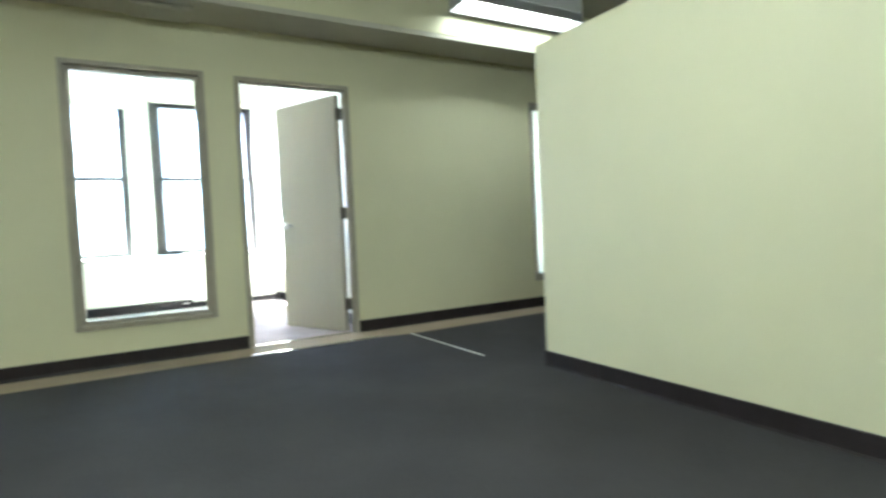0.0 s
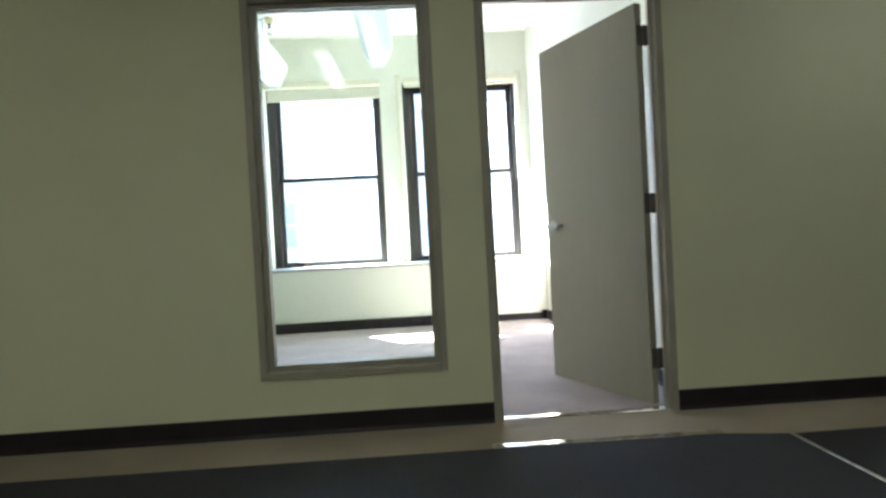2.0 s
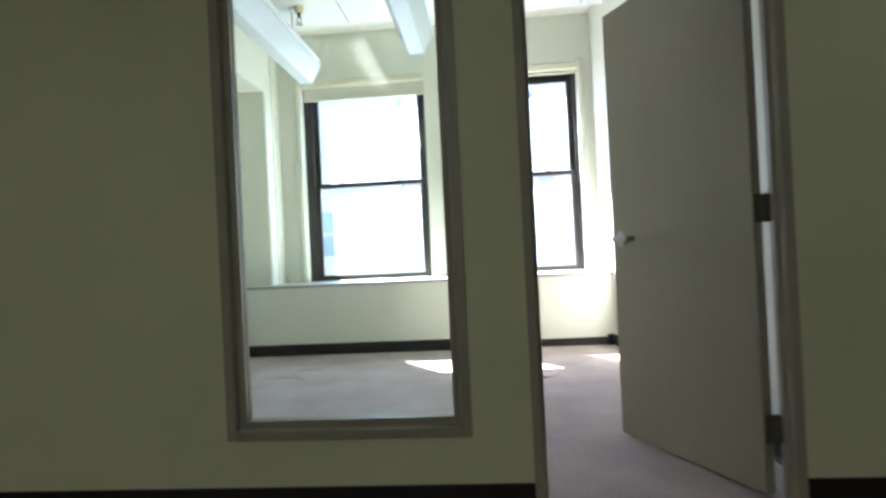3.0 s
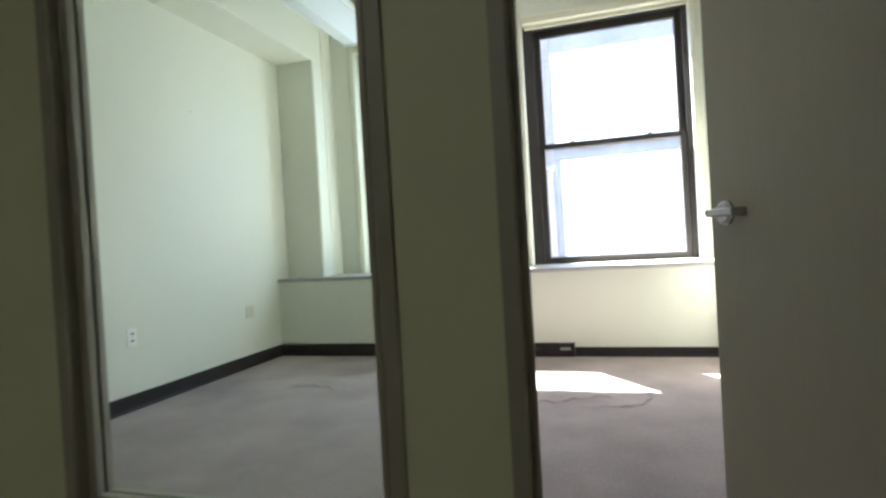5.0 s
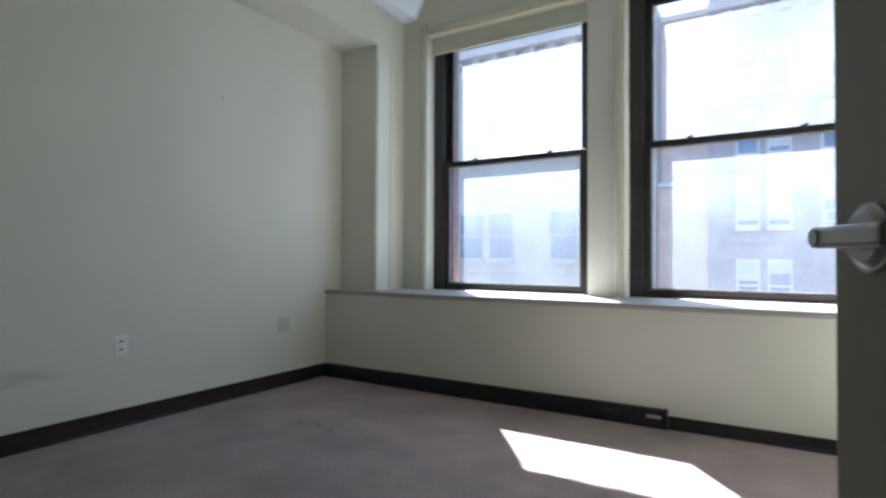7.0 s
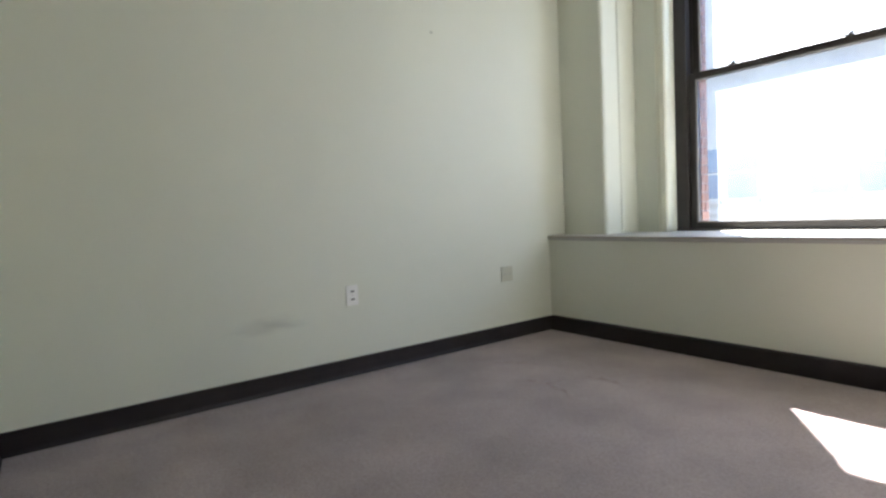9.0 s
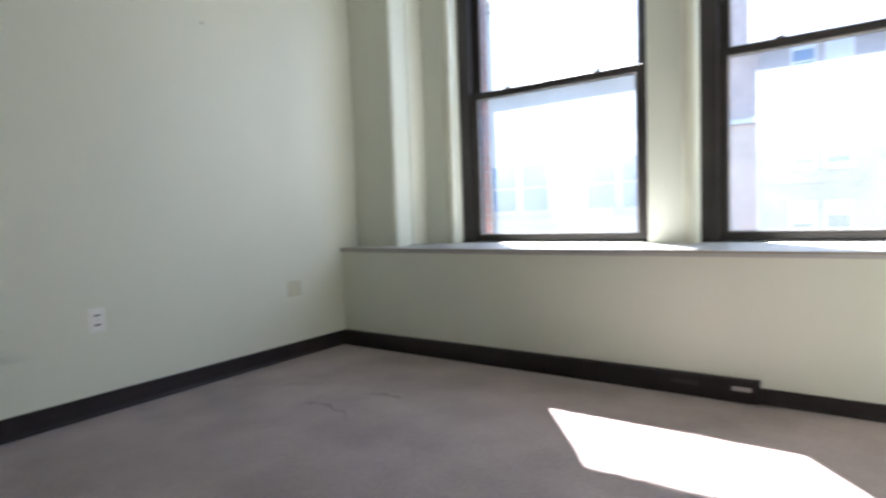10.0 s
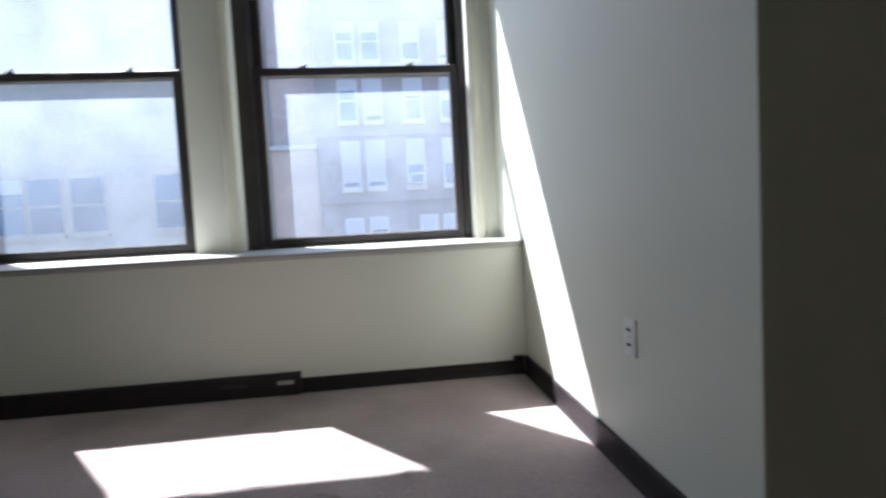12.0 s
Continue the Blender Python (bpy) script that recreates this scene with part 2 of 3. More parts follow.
def pierced(along, u0, u1, z0, z1, d0, d1, holes):
    """A wall slab along x or y from u0 to u1, d0 to d1 thick, with openings (u0, u1, z0, z1) right through it."""
    us = sorted({u0, u1, *[h for o in holes for h in o[:2]]})
    zs = sorted({z0, z1, *[h for o in holes for h in o[2:]]})
    nu, nz = len(us) - 1, len(zs) - 1
    def solid(i, j):
        if not (0 <= i < nu and 0 <= j < nz):
            return False
        u, z = (us[i] + us[i + 1]) / 2, (zs[j] + zs[j + 1]) / 2
        return not any(o[0] < u < o[1] and o[2] < z < o[3] for o in holes)
    bm = bmesh.new()
    cache = {}
    def v(u, d, z):
        k = (round(u, 5), round(d, 5), round(z, 5))
        if k not in cache:
            cache[k] = bm.verts.new((u, d, z) if along == "x" else (d, u, z))
        return cache[k]
    for i in range(nu):
        for j in range(nz):
            if not solid(i, j):
                continue
            a, b, c, e = us[i], us[i + 1], zs[j], zs[j + 1]
            for d in (d0, d1):
                bm.faces.new([v(a, d, c), v(b, d, c), v(b, d, e), v(a, d, e)])
            if not solid(i - 1, j):
                bm.faces.new([v(a, d0, c), v(a, d1, c), v(a, d1, e), v(a, d0, e)])
            if not solid(i + 1, j):
                bm.faces.new([v(b, d0, c), v(b, d1, c), v(b, d1, e), v(b, d0, e)])
            if not solid(i, j - 1):
                bm.faces.new([v(a, d0, c), v(b, d0, c), v(b, d1, c), v(a, d1, c)])
            if not solid(i, j + 1):
                bm.faces.new([v(a, d0, e), v(b, d0, e), v(b, d1, e), v(a, d1, e)])
    return bm


# ---- plan ----
T = 0.075                              # partition thickness, its corridor face at y = 0
DOOR = (0.05, 0.903, 0.0, 2.13)        # clear opening of the steel frame
LITE = (-1.106, -0.273, 0.333, 2.144)  # glass opening beside the door
LITE2 = (3.04, 3.873, 0.333, 2.144)    # glass of the next office
XL, XR = -2.740, 1.077                 # office side walls
YA = 3.346                             # face of the boxed-in sill
YW, YO = 3.89, 4.31                    # inner and outer face of the window wall
SILL = 0.70
CEILING, HALL = 3.29, 3.0
ROOF = 3.53                             # walls run up past the hung ceiling
WIN = ((-2.065, -0.70), (-0.42, 0.95))
WZ0, WZ1 = 0.70, 2.895
RAIL = 1.79                            # top of the lower sash
COL = 3.525                            # face of the column
BEAM = 2.729                           # underside of the beam

# ---- structure: floors ----
setting("ground", box(-900, 900, -900, 1500, -12.4, -12.0), ASPHALT, "dark asphalt street far below the windows", "street")
setting("wall_lower_storeys", box(-8, 9, -9.4, YO, -12.0, -0.26), BRICK, "red brick lower storeys under the office floor", "wall")
setting("floor_base", box(-8, 9, -9.4, YO - 0.03, -0.25, -0.012), CONCRETE, "concrete slab under the carpets", "floor")
setting("floor_border", box(-8, 9, -9.4, 0.05, -0.012, 0.0), BEIGE, "beige carpet showing along the partition wall", "floor")


def office_carpet():
    """Stretched taupe carpet with narrow loose creases in front of the windows."""
    creases = (([(-0.52, 2.32), (-0.39, 2.335), (-0.25, 2.40), (-0.13, 2.37), (0.02, 2.35)], 0.004),
               ([(-0.40, 2.12), (-0.28, 2.12), (-0.15, 2.10), (-0.05, 2.16), (0.02, 2.185)], 0.009),
               ([(0.0, 2.18), (0.12, 2.25), (0.20, 2.21)], 0.008),
               ([(0.09, 2.05), (0.23, 2.045), (0.34, 2.11), (0.39, 2.24), (0.385, 2.36)], 0.011),
               ([(-2.0, 2.32), (-1.78, 2.33), (-1.60, 2.26)], 0.009), ([(-1.81, 2.59), (-1.56, 2.60)], 0.007), ([(-2.35, 2.44), (-2.15, 2.58)], 0.007))
    xs = np.unique(np.concatenate([np.linspace(XL, XR, 150), np.arange(-0.62, 0.50, 0.005), np.arange(-2.45, -1.45, 0.008)]))
    ys = np.unique(np.concatenate([np.linspace(0.05, YA, 130), np.arange(1.97, 2.66, 0.005)]))
    X, Y = np.meshgrid(xs, ys)
    Z = np.full(X.shape, -0.0015)
    wander = 0.010 * np.sin(X * 31 + 1.3 * np.sin(Y * 23)) + 0.006 * np.sin(X * 67 + Y * 41)
    for line, h in creases:
        near, along = np.full(X.shape, 9.0), np.zeros(X.shape)
        total = len(line) - 1
        for k, ((ax, ay), (bx, by)) in enumerate(zip(line, line[1:])):
            dx, dy = bx - ax, by - ay
            u = np.clip(((X - ax) * dx + (Y + wander - ay) * dy) / (dx * dx + dy * dy), 0, 1)
            d = np.hypot(X - ax - u * dx, Y + wander - ay - u * dy)
            along = np.where(d < near, (k + u) / total, along)
            near = np.minimum(near, d)
        Z += h * np.exp(-(near / 0.009) ** 2) * (1 - np.abs(2 * along - 1) ** 4) * (0.8 + 0.35 * np.sin(along * 19 + ax * 7))
        Z += 0.3 * h * np.exp(-(near / 0.05) ** 2)
    Z += 0.0010 * np.sin(X * 5.1 + 1.7 * np.sin(Y * 3.3)) * np.sin(Y * 6.3 + X * 1.9)
    me = bpy.data.meshes.new("floor_office")
    ny, nx = X.shape
    idx = np.arange(nx * ny).reshape(ny, nx)
    faces = np.stack([idx[:-1, :-1], idx[:-1, 1:], idx[1:, 1:], idx[1:, :-1]], -1).reshape(-1, 4)
    me.from_pydata(np.stack([X, Y, Z], -1).reshape(-1, 3).tolist(), [], faces.tolist())
    me.materials.append(TAUPE)
    return tagged(new("floor_office", me), "worn taupe office carpet with loose ridges near the windows", "carpet", kind="structure")


of = office_carpet()
for p in of.data.polygons:
    p.use_smooth = True

carpet = bmesh.new()
edge = [(-2.33, -0.37), (0.95, -0.372), (1.26, -0.435), (2.7, -0.40), (9.0, -0.40), (9.0, -9.2), (-2.5, -9.2)]
top = [carpet.verts.new((x, y, 0.008)) for x, y in edge]
low = [carpet.verts.new((x, y, 0.001)) for x, y in edge]
carpet.faces.new(top)
for i in range(len(edge)):
    carpet.faces.new((top[i], low[i], low[(i + 1) % len(edge)], top[(i + 1) % len(edge)]))
setting("floor_carpet", carpet, DARKCARPET, "charcoal carpet laid over the corridor floor", "carpet")

# ---- structure: walls ----
setting("wall_partition", pierced("x", -8, 9, 0, 3.6, 0, T, [(DOOR[0] - 0.03, DOOR[1] + 0.03, 0, DOOR[3] + 0.03),
        (LITE[0] - 0.03, LITE[1] + 0.03, LITE[2] - 0.03, LITE[3] + 0.03), (LITE2[0] - 0.03, LITE2[1] + 0.03, LITE2[2] - 0.03, LITE2[3] + 0.03)]),
        CREAM, "cream painted partition wall between corridor and offices", "wall")
setting("wall_left", box(XL - 0.12, XL, T, YO, 0, ROOF), SCUFFED, "pale painted office side wall with faint scuffs", "wall")
setting("wall_right", box(XR, XR + 0.12, T, YO, 0, ROOF), OFFICE, "pale painted office side wall crossed by sunlight", "wall")
setting("wall_window", pierced("x", XL, XR, 0, ROOF, YW, YO - 0.10, [(a - 0.03, b - 0.02, WZ0, WZ1) for a, b in WIN]), OFFICE, "pale window wall with two deep openings", "wall")
setting("wall_corridor", box(1.418, 1.538, -9.2, -1.978, 0, 1.987, bevel=0.006), CREAM, "cream painted corridor wall that stops below the ceiling", "wall")
setting("wall_corridor_back", box(-8, 9, -9.4, -9.2, 0, 3.6), CREAM, "cream painted wall closing the corridor", "wall")
setting("wall_corridor_left", box(-8.0, -7.88, -9.2, 0, 0, 3.6), CREAM, "cream painted wall at the corridor's end", "wall")
setting("wall_corridor_right", box(8.88, 9.0, -9.2, 0, 0, 3.6), CREAM, "cream painted wall at the corridor's far end", "wall")
# the neighbouring office
WIN2 = ((1.62, 3.06),)
XN = 5.0                               # its far side wall
setting("wall_next_office", pierced("x", XR + 0.12, XN, 0, 3.4, YW, YO, [(a, b, WZ0, WZ1) for a, b in WIN2]), OFFICE, "pale window wall of the next office", "wall")
setting("wall_next_apron", box(XR + 0.12, XN, YA, YA + 0.05, 0, SILL - 0.03), OFFICE, "pale boxed-in apron of the next office", "wall")
setting("trim_next_sill", box(XR + 0.12, XN, YA - 0.012, YW + 0.02, SILL - 0.03, SILL), SILLTOP, "grey laminate sill of the next office", "sill")
setting("wall_next_office_side", box(XN, XN + 0.12, T, YO, 0, 3.4), OFFICE, "pale side wall of the next office", "wall")
setting("floor_next_office", box(XR + 0.12, XN, 0.05, YA, -0.012, 0.0), TAUPE, "taupe carpet of the next office", "carpet")
setting("ceiling_next_office", box(XR + 0.12, XN, T, YO, 3.4, 3.5), CEIL, "white ceiling of the next office", "ceiling")

# boxed-in sill under the windows, column and beam beside them
setting("wall_sill_apron", box(XL, XR, YA, YA + 0.05, 0, SILL - 0.03), OFFICE, "pale boxed-in apron under the window sill", "wall")
setting("trim_sill", box(XL, XR, YA - 0.012, YW + 0.02, SILL - 0.03, SILL, bevel=0.004, segs=2), SILLTOP, "grey laminate window sill with a thin dark edge", "sill")
setting("trim_sill_edge", box(XL, XR, YA - 0.0155, YA - 0.0125, SILL - 0.012, SILL - 0.002), FRAMEPAINT, "thin dark edge band of the window sill", "trim")
setting("column", extrude_profile([(XL, COL), (-2.378, COL), (-2.362, COL + 0.006), (-2.354, COL + 0.022), (-2.352, COL + 0.16), (-2.358, COL + 0.163), (-2.358, COL + 0.175), (-2.350, COL + 0.179),
                                   (-2.346, COL + 0.19), (-2.346, YW), (XL, YW)], "z", SILL, BEAM),
        OFFICE, "pale plastered column with a rounded edge beside the window", "column")
setting("column_upper", box(XL, -2.35, COL + 0.18, YW, BEAM, ROOF), OFFICE, "pale plastered column above the beam", "column")
setting("beam", box(XL, -2.36, T, COL + 0.18, BEAM, ROOF), OFFICE, "pale boxed beam along the side wall", "beam")
for i, (a, b) in enumerate(WIN):
    for x0, x1 in ((a - 0.105, a - 0.03), (b - 0.02, b + 0.05))[:1 + i]:
        prof = [(x0, YW), (x0, YW - 0.014), (x0 + 0.008, YW - 0.024), ((x0 + x1) / 2, YW - 0.03), (x1 - 0.008, YW - 0.024), (x1, YW - 0.014), (x1, YW)]
        setting("trim_casing", extrude_profile(prof, "z", SILL, WZ1 + 0.06), TRIM, "glossy cream moulded window casing", "trim")

# ---- structure: ceilings ----
def tiled_ceiling(x0, x1, y0, y1, z, first, dx, dy):
    """Square-edged tiles with open joints under a slab; first: the first joint across x."""
    bm = bmesh.new()
    bm_box(bm, x0, x1, y0, y1, z + 0.03, z + 0.05)
    g = 0.006
    xs = [x0, first]
    while xs[-1] + dx < x1 - 0.05:
        xs.append(xs[-1] + dx)
    xs.append(x1)
    for xa, xb in zip(xs, xs[1:]):
        y = y1
        while y > y0 + 0.01:
            bm_box(bm, xa + g, xb - g, max(y - dy, y0) + g, y - g, z, z + 0.0295)
            y -= dy
    return bm


setting("ceiling_office", tiled_ceiling(-2.36, XR, T, 3.25, CEILING - 0.05, -1.35, 1.11, 0.61), TILE, "white tiled office ceiling with thin joints", "ceiling")
setting("ceiling_border", box(-2.36, XR, 3.25, YW, 3.43, ROOF), CEIL, "plain white plaster ceiling above the windows", "ceiling")
setting("ceiling_bulkhead", box(-2.36, XR, 3.19, 3.25, CEILING + 0.001, ROOF), CEIL, "white bulkhead at the edge of the hung ceiling", "ceiling")
setting("ceiling_hall", box(-8, 9, -9.2, -0.435, HALL, HALL + 0.1), CEIL, "cream painted corridor ceiling", "ceiling")
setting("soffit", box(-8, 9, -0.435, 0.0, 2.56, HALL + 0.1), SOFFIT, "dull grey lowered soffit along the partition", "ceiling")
setting("trim_soffit_face", box(-7.88, 8.88, -0.439, -0.4355, 2.60, HALL - 0.002), CREAM, "cream painted upright face of the soffit", "trim")


# ---- baseboards ----
def base_run(along, a, b, face, side, h=0.102, t=0.008):
    """Black cove base along a wall: its foot flares out, its top edge is rounded. side: which way the wall faces."""
    prof = [(0, 0), (side * (t + 0.010), 0), (side * (t + 0.006), 0.006), (side * t, 0.02), (side * t, h - 0.004), (side * (t - 0.003), h), (0, h)]
    prof = [(face + p, z) for p, z in prof]
    if along == "x":
        return extrude_profile(prof, "x", a, b)
    bm = extrude_profile(prof, "y", a, b)
    return bm


BASE = "black vinyl cove base along the wall"
for name, args in (("baseboard_1", ("x", -7.88, 0.0, 0.0, -1)), ("baseboard_2", ("x", 0.953, 8.88, 0.0, -1)), ("baseboard_3", ("y", -9.2, -1.978, 1.418, -1)),
                   ("baseboard_4", ("y", T, YA, XL, 1)), ("baseboard_5", ("y", T, YA - 0.01, XR, -1, 0.095, 0.012)),
                   ("baseboard_6", ("x", -0.092, 1.0, YA, -1, 0.072)), ("baseboard_7", ("x", XL + 0.02, 0.0, T, 1)), ("baseboard_8", ("x", 0.953, XR - 0.02, T, 1)),
                   ("baseboard_9", ("x", 1.418, 1.538, -1.978, 1)), ("baseboard_10", ("y", T, YA, XN, -1))):
    setting(name, base_run(*args), BLACKBASE, BASE, "baseboard")
setting("baseboard_corner", box(1.0, XR - 0.02, YA - 0.03, YA, 0, 0.097, bevel=0.003), BLACKBASE, "black corner block of the base", "baseboard")


# ---- door frame and glazed frames ----
def steel_frame(name, o, label, sill):
    """Pressed steel frame round an opening: faces on both sides of the wall, rebated jambs."""
    x0, x1, z0, z1 = o
    f, p = 0.05, 0.012
    st = thing(name, label, "door frame" if not sill else "window frame", kind="structure")
    rebate = 0.040 if not sill else T / 2 - 0.03
    def jamb(xa, s):
        # s: +1 for the jamb whose clear face looks to +x
        return [(xa - s * f, -p), (xa - s * 0.018, -p), (xa - s * 0.014, -p + 0.004), (xa - s * 0.014, 0.024), (xa, 0.024), (xa, T - rebate), (xa - s * 0.014, T - rebate),
                (xa - s * 0.014, T + p), (xa - s * f, T + p),
                (xa - s * f, T), (xa - s * 0.03, T), (xa - s * 0.03, 0), (xa - s * f, 0)]
    top = z1 + f
    bottom = z0 - (f if sill else 0)
    part("jamb", extrude_profile(jamb(x0, 1), "z", bottom, top), FRAMEPAINT, st)
    part("jamb", extrude_profile(jamb(x1, -1), "z", bottom, top), FRAMEPAINT, st)
    def rail(za, s):
        return [(-p, za + s * f), (-p, za + s * 0.018), (-p + 0.004, za + s * 0.014), (0.024, za + s * 0.014), (0.024, za), (T - rebate, za), (T - rebate, za + s * 0.014), (T + p, za + s * 0.014), (T + p, za + s * f),
                (T, za + s * f), (T, za + s * 0.03), (0, za + s * 0.03), (0, za + s * f)]
    def rail_with_corners(za, s):
        bm = extrude_profile(rail(za, s), "x", x0 - 0.0005, x1 + 0.0005)
        for xa, xb in ((x0 - 0.0145, x0 - 0.0005), (x1 + 0.0005, x1 + 0.0145)):
            for ya, yb in ((-p + 0.0004, 0.0236), (T - rebate + 0.0004, T + p - 0.0004)):
                bm_box(bm, xa, xb, ya, yb, *sorted((za + s * 0.0145, za + s * f)))
        return bm
    part("head", rail_with_corners(z1, 1), FRAMEPAINT, st)
    if sill:
        part("bottom_rail", rail_with_corners(z0, -1), FRAMEPAINT, st)
        y = T / 2 + 0.006
        pane = part("pane", box(x0 - 0.012, x1 + 0.012, y, y + 0.006, z0 - 0.012, z1 + 0.012), GLASS, st, "clear glass pane")
        pane.visible_shadow = False
        # glazing stops on both sides of the pane
        for ya, yb in ((y - 0.024, y - 0.001), (y + 0.007, y + 0.028)):
            for bx in ((x0, x0 + 0.016, z0, z1), (x1 - 0.016, x1, z0, z1), (x0 + 0.0165, x1 - 0.0165, z0, z0 + 0.016), (x0 + 0.0165, x1 - 0.0165, z1 - 0.016, z1)):
                part("glazing_stop", box(bx[0], bx[1], ya, yb, bx[2], bx[3], bevel=0.002), FRAMEPAINT, st)
    return st


door_frame = steel_frame("door_frame", DOOR, "taupe painted steel door frame with a steel strike plate", False)
steel_frame("window_1", LITE, "tall clear sidelight in a taupe steel frame beside the door", True)
steel_frame("window_2", LITE2, "tall clear sidelight of the next office in a taupe frame", True)

# strike plate in the jamb opposite the hinges
sp = part("strike_plate", box(0.0362, 0.0378, 0.047, 0.078, 0.920, 1.046, bevel=0.0006), STEEL, door_frame, "satin steel strike plate")
part("latch_hole", box(0.0372, 0.0382, 0.052, 0.066, 0.966, 1.000), DARKHOLE, sp)
for z in (0.932, 1.034):
    part("screw", rod((0.0372, 0.060, z), (0.0386, 0.060, z), 0.0042, 10), DARKHOLE, sp)


def door_leaf(hinge, opened):
    """Flush leaf that swings into the office, hung on three butt hinges, with a lever on both faces."""
    d = thing("door_1", "warm grey flush office door standing half open", "door", at=hinge)
    w, t, h0, h1 = 0.812, 0.044, 0.012, 2.12
    hx, hy = hinge[0], hinge[1]
    # closed: the leaf runs from the hinge towards -x, its office face at y = hinge
    gx, gy = hx, hy
    hx, hy = hx - 0.012, hy - 0.022
    part("leaf", box(hx - w, hx - 0.002, hy - t, hy, h0, h1, bevel=0.0015), DOORSKIN, d)
    for s, y in ((-1, hy - t), (1, hy)):
        cx, cz = hx - w + 0.07, 0.988
        rose = bm_rod(bmesh.new(), (cx, y, cz), (cx, y + s * 0.007, cz), 0.038, 32)
        bm_rod(rose, (cx, y + s * 0.007, cz), (cx, y + s * 0.013, cz), 0.034, 32, 0.026)
        r = part("rosette", rose, STEEL, d, "round satin nickel rosette")
        lever = bm_rod(bmesh.new(), (cx, y + s * 0.012, cz), (cx, y + s * 0.058, cz), 0.0115, 16)
        bm_box(lever, cx - 0.013, cx + 0.105, min(y + s * 0.046, y + s * 0.060), max(y + s * 0.046, y + s * 0.060), cz - 0.0115, cz + 0.0115, bevel=0.005, segs=2)
        # the end of the lever turns back towards the leaf
        bm_box(lever, cx + 0.090, cx + 0.105, min(y + s * 0.010, y + s * 0.048), max(y + s * 0.010, y + s * 0.048), cz - 0.0115, cz + 0.0115, bevel=0.004, segs=2)
        part("lever", lever, STEEL, d, "satin nickel lever with a returned end")
        part("cylinder", rod((cx, y + s * 0.056, cz), (cx, y + s * 0.062, cz), 0.009, 16), STEEL, d)
    part("latch_plate", box(hx - w - 0.001, hx - w + 0.001, hy - t + 0.010, hy - 0.010, 0.955, 1.015), STEEL, d)
    for z in (0.20, 1.02, 1.90):
        hb = bmesh.new()
        for k in range(3):
            bm_rod(hb, (gx, gy, z + k * 0.035 + 0.001), (gx, gy, z + k * 0.035 + 0.034), 0.0085, 12)
        bm_box(hb, hx - 0.002, gx, hy - 0.002, gy, z, z + 0.105)
        part("hinge", hb, HINGEPAINT, d, "painted three-knuckle butt hinge")
        part("hinge_plate", box(hx - 0.004, hx + 0.0005, hy - t + 0.004, hy - 0.002, z, z + 0.105), HINGEPAINT, d)
    d.rotation_euler = (0, 0, -radians(opened))
    return d


door_leaf((0.917, T + 0.010, 0), 65)

# threshold bars and the pale strip lying on the carpet
def bar(name, label, x0, x1, y, w, z, h, mat, turn=0.0):
    b = part(name, extrude_profile([(-w / 2, 0), (-w / 2 + 0.006, h), (w / 2 - 0.006, h), (w / 2, 0)], "x", -(x1 - x0) / 2, (x1 - x0) / 2), mat)
    b.location, b.rotation_euler = ((x0 + x1) / 2, y, z), (0, 0, turn)
    return tagged(b, label, "floor strip")


bar("threshold_strip", "worn aluminium carpet bar in the doorway", 0.052, 0.901, 0.038, 0.052, 0.0, 0.005, BRIGHTSTEEL)
bar("carpet_strip", "worn aluminium edge bar on the charcoal carpet", -0.06, 0.98, -0.352, 0.050, 0.0, 0.011, BRIGHTSTEEL, -0.01)
ss = part("seam_strip", box(-0.009, 0.009, -0.533, 0.533, 0, 0.004, bevel=0.0015), DULLSTEEL)
ss.location, ss.rotation_euler = (1.255, -0.975, 0.008), (0, 0, radians(0.8))
tagged(ss, "pale metal seam strip on the charcoal carpet", "floor strip")


